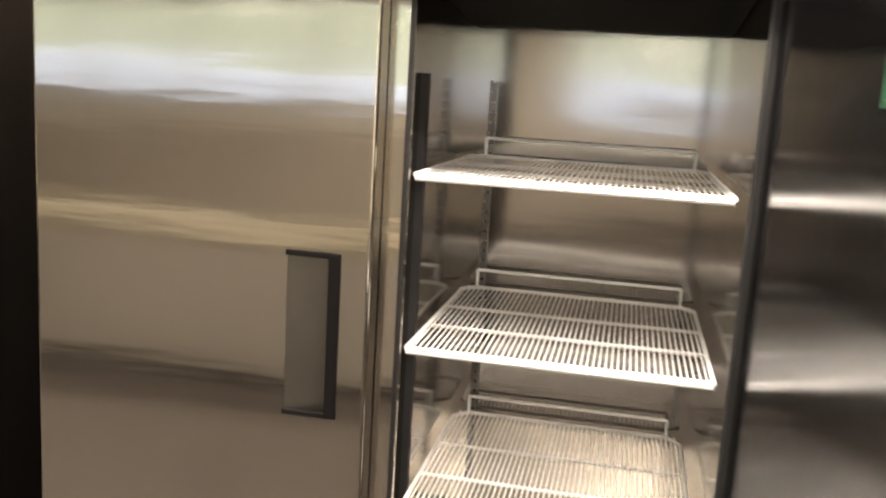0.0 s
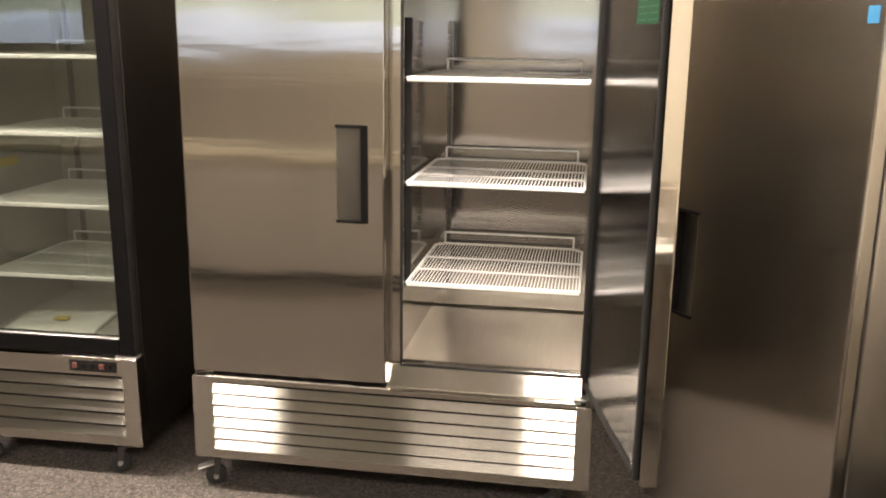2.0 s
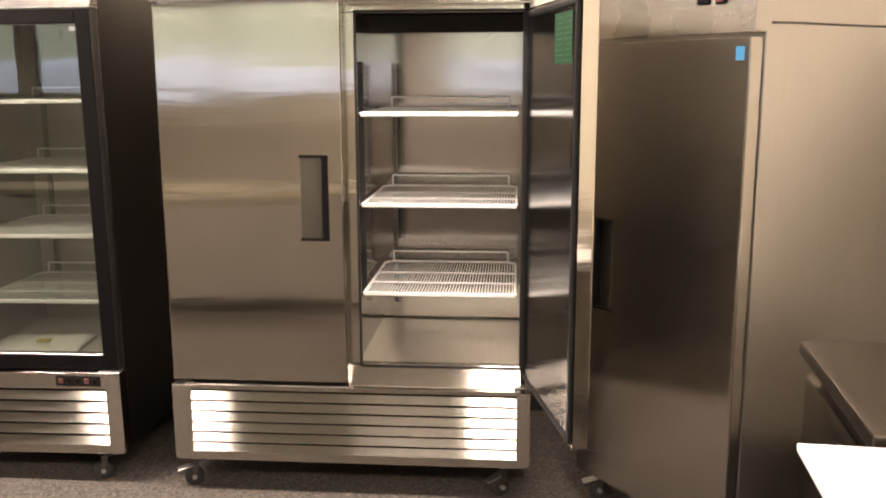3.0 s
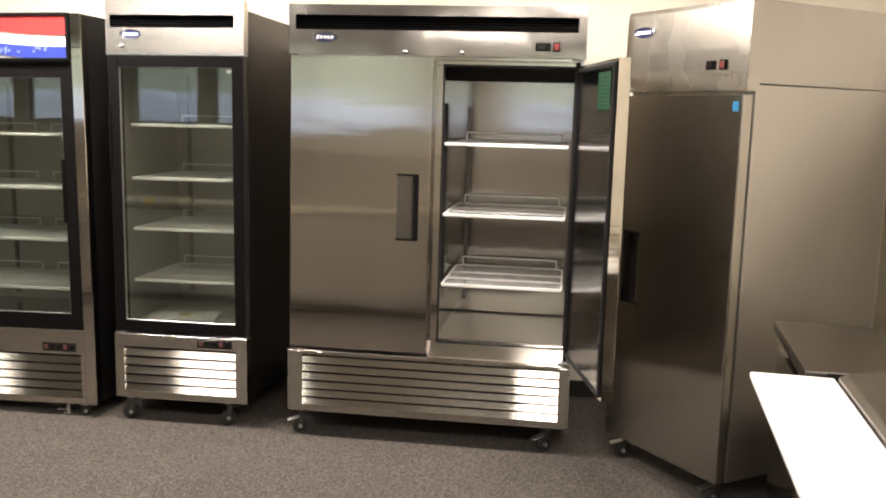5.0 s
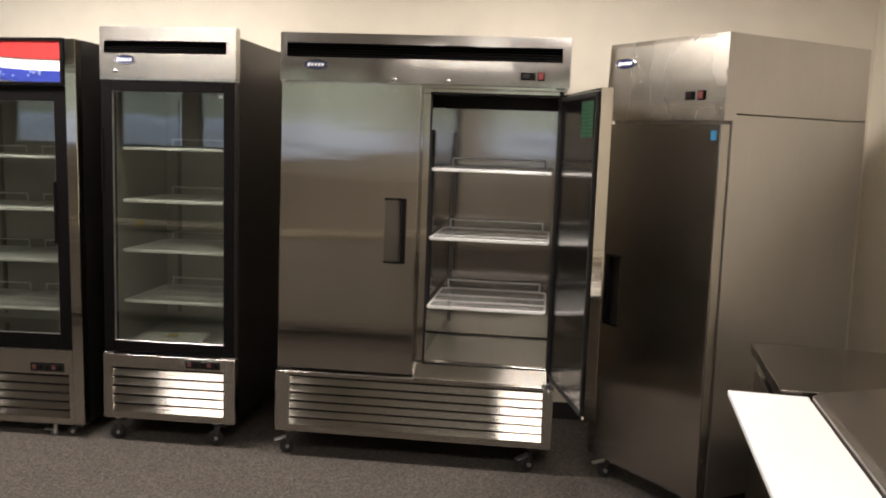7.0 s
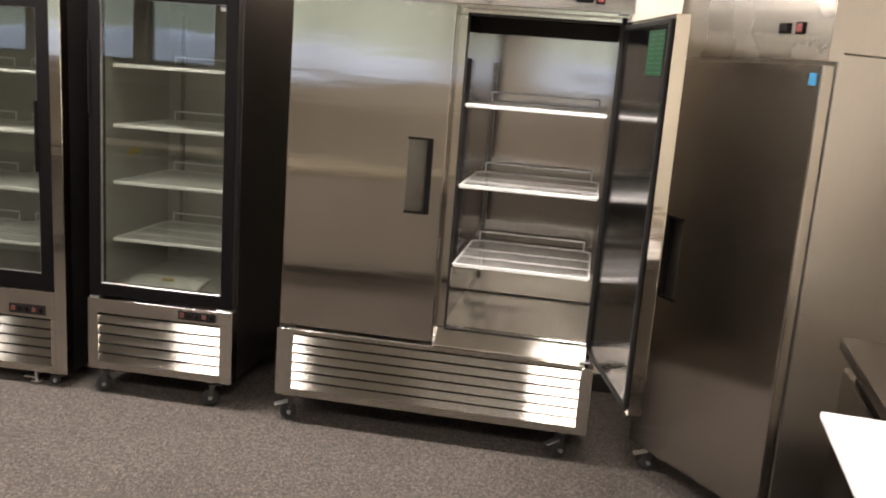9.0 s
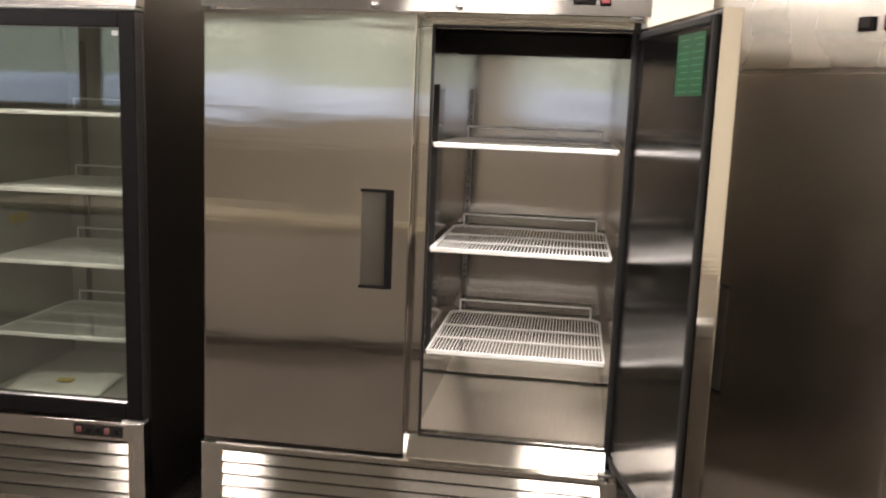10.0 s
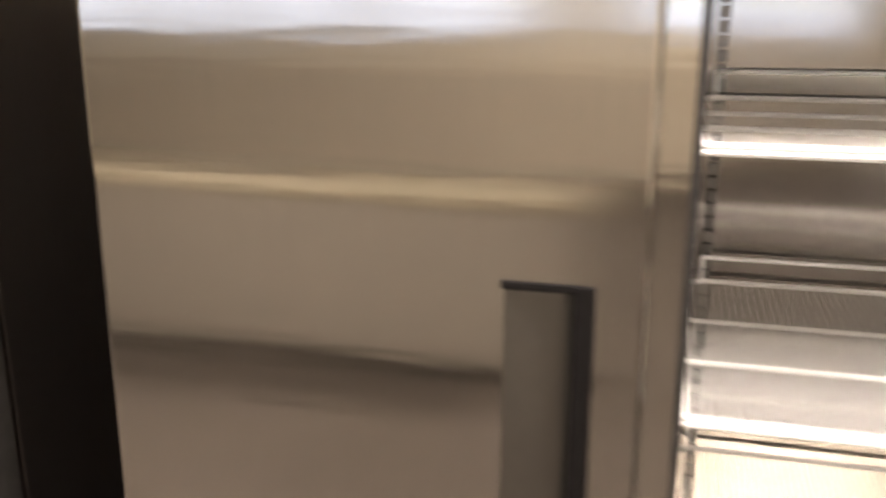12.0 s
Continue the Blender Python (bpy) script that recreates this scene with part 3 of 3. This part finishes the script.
part("interior_back", box(0.03, GW - 0.03, 0.70, 0.71, 0.47, 1.86), LINER, gu, "dull grey liner")
part("interior_wall", box(0.0305, 0.04, 0.062, 0.70, 0.47, 1.86), LINER, gu)
part("interior_wall", box(GW - 0.04, GW - 0.0305, 0.062, 0.70, 0.47, 1.86), LINER, gu)
part("interior_floor", box(0.04, GW - 0.04, 0.062, 0.70, 0.48, 0.50), LINER, gu)
part("interior_ceiling", box(0.04, GW - 0.04, 0.062, 0.70, 1.86, 1.88), LINER, gu)
part("side_label", box(0.0402, 0.0410, 0.28, 0.40, 1.095, 1.130), YELLOW, gu, "small yellow label on the inside wall")
hd = bmesh.new()
for a in ((0.0, 0.022, 1.872, 2.120), (GW - 0.048, GW, 1.872, 2.120), (0.022, GW - 0.048, 2.052, 2.120), (0.022, GW - 0.048, 1.872, 1.990)):
    add_box(hd, a[0], a[1], 0.0, 0.06, a[2], a[3])
bmesh.ops.remove_doubles(hd, verts=hd.verts[:], dist=0.0004)
for v in hd.verts:
    v.co.y += (v.co.z - 1.872) * 0.022
part("header", hd, HEADER_SATIN, gu, "stainless top panel with a black vent slot")
part("vent_back", box(0.022, GW - 0.048, 0.046, 0.05, 1.990, 2.052), BLACK, gu)
for i in range(5):
    z = 1.996 + i * 0.0115
    part("vent_slat", prism([(0.020, z), (0.044, z + 0.006), (0.044, z + 0.008), (0.020, z + 0.002)], 0.022, GW - 0.048), BLACK, gu)
badge(gu, 0.130, 0.0015, 1.958, 0.112, 0.046)
lk = bmesh.new()
add_rod(lk, (0.085, 0, 1.902), (0.085, -0.01, 1.902), 0.009, 14)
part("lock", lk, CHROME, gu, "round chrome key lock", True)
part("head_trim", box(0.0, GW, -0.004, 0.06, 1.858, 1.869, 0.002), CHROME, gu, "bright strip under the top panel")
gd = new("door")
gd.parent = gu
tagged(gd, "glass door in a wide black frame")
part("door_frame", frame_mesh(0.006, GW - 0.006, 0.474, 1.855, -0.002, 0.048, 0.056, 0.003, 0.052, 0.060), BLACK, gd)
part("bead", frame_mesh(0.060, GW - 0.060, 0.532, 1.805, 0.004, 0.02, 0.004, 0.001), ZINC, gd, "thin bright bead round the glass")
pg = part("glass", box(0.062, GW - 0.062, 0.014, 0.020, 0.534, 1.803), GLASS, gd)
part("edge_strip", box(GW - 0.006, GW - 0.0045, 0.002, 0.05, 0.474, 1.855), FORK, gd)
part("sticker", box(GW - 0.092, GW - 0.070, 0.0125, 0.0138, 1.778, 1.794), WHITE, gd, "small white sticker on the glass")
hnd = bmesh.new()
add_box(hnd, 0.006, 0.018, -0.010, 0.0, 1.30, 1.62, 0.003)
part("handle", hnd, BLACK, gd)
for a in ((0.0, 0.05, 0.125, 0.462), (GW - 0.06, GW, 0.125, 0.462), (0.05, GW - 0.06, 0.125, 0.160), (0.05, GW - 0.06, 0.395, 0.462)):
    part("kick_rail", box(a[0], a[1], -0.006, 0.058, a[2], a[3], 0.0006), STEEL_GRILLE, gu)
louvre_panel(gu, 0.05, GW - 0.06, 0.160, 0.395, -0.002, 5)
for a in ((0.004, 0.055), (GW - 0.085, GW - 0.004)):
    part("hinge", box(a[0], a[1], 0.0, 0.045, 0.460, 0.470, 0.002), ZINC, gu)


def control_strip(parent, x0, x1, y, z0, z1):
    c = part("control_panel", box(x0, x1, y - 0.004, y + 0.004, z0, z1, 0.0015), DISPLAY, parent, "dark control strip with small switches")
    k = 5
    for i in range(k):
        cx = x0 + (x1 - x0) * (i + 0.6) / (k + 0.2)
        part("button", box(cx - 0.009, cx + 0.009, y - 0.006, y - 0.003, z0 + 0.012, z1 - 0.012, 0.001), DIGIT if i in (0, 3) else HANDLE, c)


control_strip(gu, GW - 0.26, GW - 0.078, -0.006, 0.408, 0.452)
for x, y, tv, br in ((0.08, 0.055, 205, False), (GW - 0.09, 0.055, 200, False), (0.08, 0.68, 160, False), (GW - 0.09, 0.68, 170, False)):
    caster(gu, x, y, 0.125, tv, br)
for x, yy in ((0.12, 0.70), (GW - 0.12, 0.70)):
    pilaster(gu, x, yy, 0.56, 1.80)
for z in (1.522, 1.250, 0.990, 0.722):
    wire_shelf("wire_shelf", 0.056, GW - 0.056, 0.125, 0.665, z, "white coated wire shelf behind the glass door", "shelves of the glass-door refrigerator", True, 44, base=GLASS_POSE)
bag = bmesh.new()
bmesh.ops.create_grid(bag, x_segments=18, y_segments=12, size=0.5)
for v in bag.verts:
    v.co = Vector((v.co.x * 0.36, v.co.y * 0.26, 0.012 + 0.012 * noise.noise(Vector((v.co.x * 5, v.co.y * 4, 0.3)))))
geo = bmesh.ops.extrude_face_region(bag, geom=bag.faces[:])["geom"]
for v in geo:
    if isinstance(v, bmesh.types.BMVert):
        v.co.z = 0.0005
bmesh.ops.recalc_face_normals(bag, faces=bag.faces[:])
pk = empty("document_packet", pose(-0.655, 0.26, 0.504, 0, 0, 8), "clear packet with papers and a yellow card", "packet")
part("sleeve", bag, PAPER, pk, "", True)
part("card", box(-0.02, 0.035, -0.02, 0.012, 0.020, 0.026, 0.001), YELLOW, pk, "yellow card")


# ---- glass merchandiser ----
MW = 1.22
MERCH_POSE = pose(-1.028, 0.02, 0, 0, -0.95, 0) @ Matrix.Translation((-MW, 0, 0))
mu = empty("glass_merchandiser", MERCH_POSE, "sliding glass-door merchandiser with a red white and blue sign", "refrigerator")
for a in ((0.004, 0.03), (MW - 0.03, MW - 0.004)):
    steel_box(mu, "side_panel", a[0], a[1], 0.06, 0.72, 0.07, 2.055, BLACK_SIDE, label="black painted side")
steel_box(mu, "back_panel", 0.03, MW - 0.03, 0.70, 0.72, 0.07, 2.055, BLACK_SIDE)
steel_box(mu, "top_panel", 0.03, MW - 0.03, 0.06, 0.70, 2.03, 2.055, BLACK_SIDE)
part("interior_back", box(0.03, MW - 0.03, 0.64, 0.65, 0.46, 1.83), LINER, mu, "dull grey liner")
part("interior_wall", box(0.0305, 0.04, 0.062, 0.64, 0.46, 1.83), LINER, mu)
part("interior_wall", box(MW - 0.04, MW - 0.0305, 0.062, 0.64, 0.46, 1.83), LINER, mu)
part("interior_floor", box(0.04, MW - 0.04, 0.062, 0.64, 0.47, 0.49), STEEL_IN, mu)
part("interior_ceiling", box(0.04, MW - 0.04, 0.062, 0.64, 1.83, 1.85), LINER, mu)
for a in ((0.0, 0.058), (MW - 0.058, MW)):
    part("stile", box(a[0], a[1], 0.0, 0.06, 0.07, 2.055, 0.003), STEEL, mu, "bright steel front post")
sign = new("sign")
sign.parent = mu
tagged(sign, "red white and blue striped header sign")
part("sign_frame", frame_mesh(0.02, MW - 0.062, 1.825, 2.058, -0.014, 0.05, 0.014, 0.002), BLACK, sign)
SX0, SX1 = 0.034, MW - 0.076


def band(z_low, z_high, y):
    bm = bmesh.new()
    k = 40
    rows = []
    for i in range(k + 1):
        f = i / k
        x = SX0 + (SX1 - SX0) * f
        rows.append([bm.verts.new((x, yy, z(f))) for yy in (y, y + 0.004) for z in (z_low, z_high)])
    for a, b in zip(rows, rows[1:]):
        bm.faces.new((a[0], b[0], b[1], a[1]))
        bm.faces.new((a[1], b[1], b[3], a[3]))
        bm.faces.new((a[0], a[2], b[2], b[0]))
    return bm


part("sign_panel", box(SX0, SX1, 0.0, 0.01, 1.839, 2.044), SIGN_WHITE, sign, "white ground")
part("red_stripe", band(lambda f: 1.985 - 0.02 * f + 0.015 * math.sin(f * 5.0), lambda f: 2.044, -0.004), SIGN_RED, sign, "red stripe")
part("blue_stripe", band(lambda f: 1.839 + max(0.0, 0.04 * math.sin(f * 3.1) - 0.03 * f), lambda f: 1.938 - 0.025 * f + 0.02 * math.sin(f * 4.4 + 0.6), -0.004), SIGN_BLUE, sign, "blue stripe")
for i in range(16):
    f = 0.5 + 0.44 * random.random()
    x, z = SX0 + (SX1 - SX0) * f, 1.862 + 0.03 * random.random()
    st = bmesh.new()
    for k in range(3):
        a = k * math.pi / 3
        add_rod(st, (x - 0.008 * math.cos(a), -0.006, z - 0.008 * math.sin(a)), (x + 0.008 * math.cos(a), -0.006, z + 0.008 * math.sin(a)), 0.0014, 4)
    part("star", st, SIGN_DOT, sign)
for a, b, y in ((0.058, 0.635, 0.028), (0.585, MW - 0.058, 0.004)):
    d = new("sliding_door")
    d.parent = mu
    tagged(d, "sliding glass door in a black frame")
    part("door_frame", frame_mesh(a, b, 0.468, 1.822, y, y + 0.022, 0.066, 0.002, 0.078, 0.082), BLACK, d)
    part("bead", frame_mesh(a + 0.064, b - 0.064, 0.548, 1.746, y + 0.002, y + 0.014, 0.004, 0.001), ZINC, d)
    pg = part("glass", box(a + 0.066, b - 0.066, y + 0.008, y + 0.012, 0.55, 1.744), GLASS, d)
    part("handle", box(b - 0.075, b - 0.064, y - 0.012, y + 0.002, 1.02, 1.34, 0.003), BLACK, d)
for a in ((0.058, MW - 0.058, 0.335, 0.466), (0.058, MW - 0.058, 0.07, 0.105), (0.058, 0.09, 0.105, 0.335), (MW - 0.082, MW - 0.058, 0.105, 0.335)):
    part("kick_rail", box(a[0], a[1], 0.002, 0.058, a[2], a[3], 0.0015), STEEL, mu)
louvre_panel(mu, 0.09, MW - 0.082, 0.105, 0.335, 0.006, 5)
control_strip(mu, MW - 0.29, MW - 0.105, 0.002, 0.350, 0.396)
for x in (0.08, MW - 0.07):
    caster(mu, x, 0.07, 0.07, 205, False, 0.024)
    caster(mu, x, 0.64, 0.07, 160, False, 0.024)
leg = bmesh.new()
add_rod(leg, (MW - 0.19, 0.05, 0.012), (MW - 0.19, 0.05, 0.075), 0.011, 12)
add_rod(leg, (MW - 0.19, 0.05, 0.0), (MW - 0.19, 0.05, 0.014), 0.026, 14)
add_box(leg, MW - 0.25, MW - 0.19, 0.035, 0.062, 0.022, 0.030, 0.002)
part("levelling_foot", leg, ZINC, mu, "bright levelling foot")
for x in (0.40, 0.82):
    pilaster(mu, x, 0.64, 0.52, 1.75)
for x in (MW - 0.47, MW - 0.40):
    pilaster(mu, x, 0.638, 0.52, 1.62)
for z in (1.465, 1.190, 0.920, 0.662):
    for a, b in ((0.05, 0.60), (0.63, MW - 0.05)):
        wire_shelf("wire_shelf", a, b, 0.11, 0.62, z, "white coated wire shelf behind sliding glass", "shelves of the merchandiser", True, 36, base=MERCH_POSE)


# ---- single-door refrigerator turned into the corner ----
RW, RD, RT = 0.73, 0.90, 2.088
rf = empty("single_door_refrigerator", pose(1.566, 0.058, 0, 0, 0, -53.5), "tall single-door stainless refrigerator turned in the corner on casters", "refrigerator")
part("body", box(0.0, RW, 0.055, RD, 0.125, 1.762, 0.004, 2), STEEL_SIDE, rf, "plain steel cabinet")
part("top_box", box(0.0005, RW - 0.0005, 0.056, RD - 0.001, 1.765, RT, 0.004, 2), STEEL_SIDE, rf, "steel housing over the cabinet")
part("header", prism([(0.004, 1.736), (0.004, 1.750), (0.006, 1.90), (0.011, 2.070), (0.016, RT), (0.055, RT), (0.055, 1.736)], 0.0, RW), BOWED, rf, "slightly bowed stainless header")
badge(rf, 0.115, 0.006, 1.995, 0.13, 0.046)
th = part("thermostat", box(0.510, 0.557, -0.003, 0.012, 1.822, 1.857, 0.002), BLACK, rf, "black digital thermostat")
part("display", box(0.516, 0.547, -0.0045, -0.0025, 1.830, 1.854), DISPLAY, th)
swt = part("switch", box(0.583, 0.620, -0.003, 0.012, 1.820, 1.860, 0.002), BLACK, rf, "red rocker switch")
part("rocker", box(0.589, 0.614, -0.006, -0.002, 1.826, 1.854, 0.002), RED, swt)
lk = bmesh.new()
add_rod(lk, (0.03, 0.0, 1.748), (0.03, -0.014, 1.748), 0.012, 14)
part("lock", lk, CHROME, rf, "chrome key lock", True)
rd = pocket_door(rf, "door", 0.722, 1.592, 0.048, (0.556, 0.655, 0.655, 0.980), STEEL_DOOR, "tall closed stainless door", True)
rd.location = (0.004, -0.002, 0.128)
part("gasket", box(0.012, 0.700, 0.048, 0.055, 0.01, 1.58), GASKET, rd, "black gasket in the door gap")
part("energy_label", box(0.668, 0.700, -0.0016, 0.0, 1.527, 1.567), BLUE, rd, "small light blue label")
part("seam", box(RW - 0.0005, RW + 0.0004, 0.075, RD - 0.004, 1.7626, 1.7636), SEAM, rf)
part("header_return", box(RW, RW + 0.0018, 0.006, 0.073, 1.738, RT - 0.001, 0.0005), STEEL_SIDE, rf, "folded steel return of the header")
for x, y, tv in ((0.07, 0.10, 240), (RW - 0.08, 0.10, 250), (0.07, 0.78, 100), (RW - 0.08, 0.78, 110)):
    caster(rf, x, y, 0.125, tv, True)


# ---- worktop unit and prep table ----
cu = empty("worktop_refrigerator", pose(2.080, -1.397, 0, 0, 0, -5), "stainless worktop unit with a plain top", "worktop unit")
part("worktop", box(0.0, 0.74, 0.0, 0.72, 0.825, 0.866, 0.004, 2), STEEL_TOP, cu, "plain stainless top")
part("body", box(0.06, 0.72, 0.02, 0.70, 0.13, 0.825, 0.003), STEEL_SIDE, cu)
part("door", box(0.015, 0.058, 0.035, 0.685, 0.20, 0.775, 0.004, 2), STEEL, cu)
part("handle", box(0.0, 0.016, 0.10, 0.30, 0.70, 0.73, 0.004), HANDLE, cu)
for x, y in ((0.12, 0.08), (0.66, 0.08), (0.12, 0.64), (0.66, 0.64)):
    caster(cu, x, y, 0.13, 200)

pt = empty("prep_table", pose(2.000, -3.052, 0, 0, 0, -4.5), "stainless sandwich prep table with a closed lid", "prep table")
part("body", box(0.06, 0.74, 0.02, 1.57, 0.13, 0.80, 0.003), STEEL_SIDE, pt)
part("top_frame", box(0.0, 0.76, 0.0, 1.59, 0.80, 0.842, 0.003, 2), STEEL_TOP, pt)
part("board_shelf", box(-0.20, 0.0, 0.03, 1.57, 0.826, 0.842, 0.003), STEEL_TOP, pt, "steel ledge under the board")
part("lid", prism([(0.03, 0.846), (0.03, 0.874), (0.05, 0.884), (0.42, 0.950), (0.44, 0.945), (0.44, 0.846)], 0.0, 1.56), STEEL_TOP, pt, "sloped steel lid")
for o in pt.children:
    if o.name.startswith("lid"):
        o.matrix_basis = Matrix(((0, 1, 0, 0.001), (1, 0, 0, 0.01), (0, 0, 1, 0), (0, 0, 0, 1)))
        o.data.flip_normals()
part("rear_deck", box(0.446, 0.75, 0.01, 1.58, 0.843, 0.862, 0.002), STEEL_TOP, pt)
for y in (0.06, 0.80):
    part("door", box(0.018, 0.058, y, y + 0.70, 0.20, 0.77, 0.004, 2), STEEL, pt)
lh = bmesh.new()
add_box(lh, 0.15, 0.175, 1.02, 1.20, 0.890, 0.912, 0.003)
part("lid_handle", lh, WHITE, pt, "white lid grip")
for x, y in ((0.12, 0.1), (0.68, 0.1), (0.12, 1.48), (0.68, 1.48)):
    caster(pt, x, y, 0.13, 200)
tagged(part("cutting_board", box(-0.215, 0.026, 0.0, 1.605, 0.843, 0.862, 0.004, 2), BOARD), "white plastic cutting board along the prep table", "cutting board").matrix_world = pose(2.000, -3.052, 0, 0, 0, -4.5)


# ---- low counter across the aisle, mirrored in the doors ----
iu = empty("display_counter", pose(-2.75, -3.50, 0), "low grey display counter with a beige laminate top", "counter")
part("plinth", box(0.03, 3.07, 0.35, 0.69, 0.0, 0.06), BLACK, iu, "black recessed plinth")
part("body", box(0.0, 3.1, 0.32, 0.72, 0.06, 0.80, 0.004), COUNTER, iu)
part("worktop", box(-0.01, 3.11, 0.30, 0.75, 0.80, 0.84, 0.004, 2), LAMINATE, iu)
for k in range(4):
    part("door", box(0.03 + 0.77 * k, 0.76 + 0.77 * k, 0.72, 0.738, 0.08, 0.78, 0.003), COUNTER, iu)
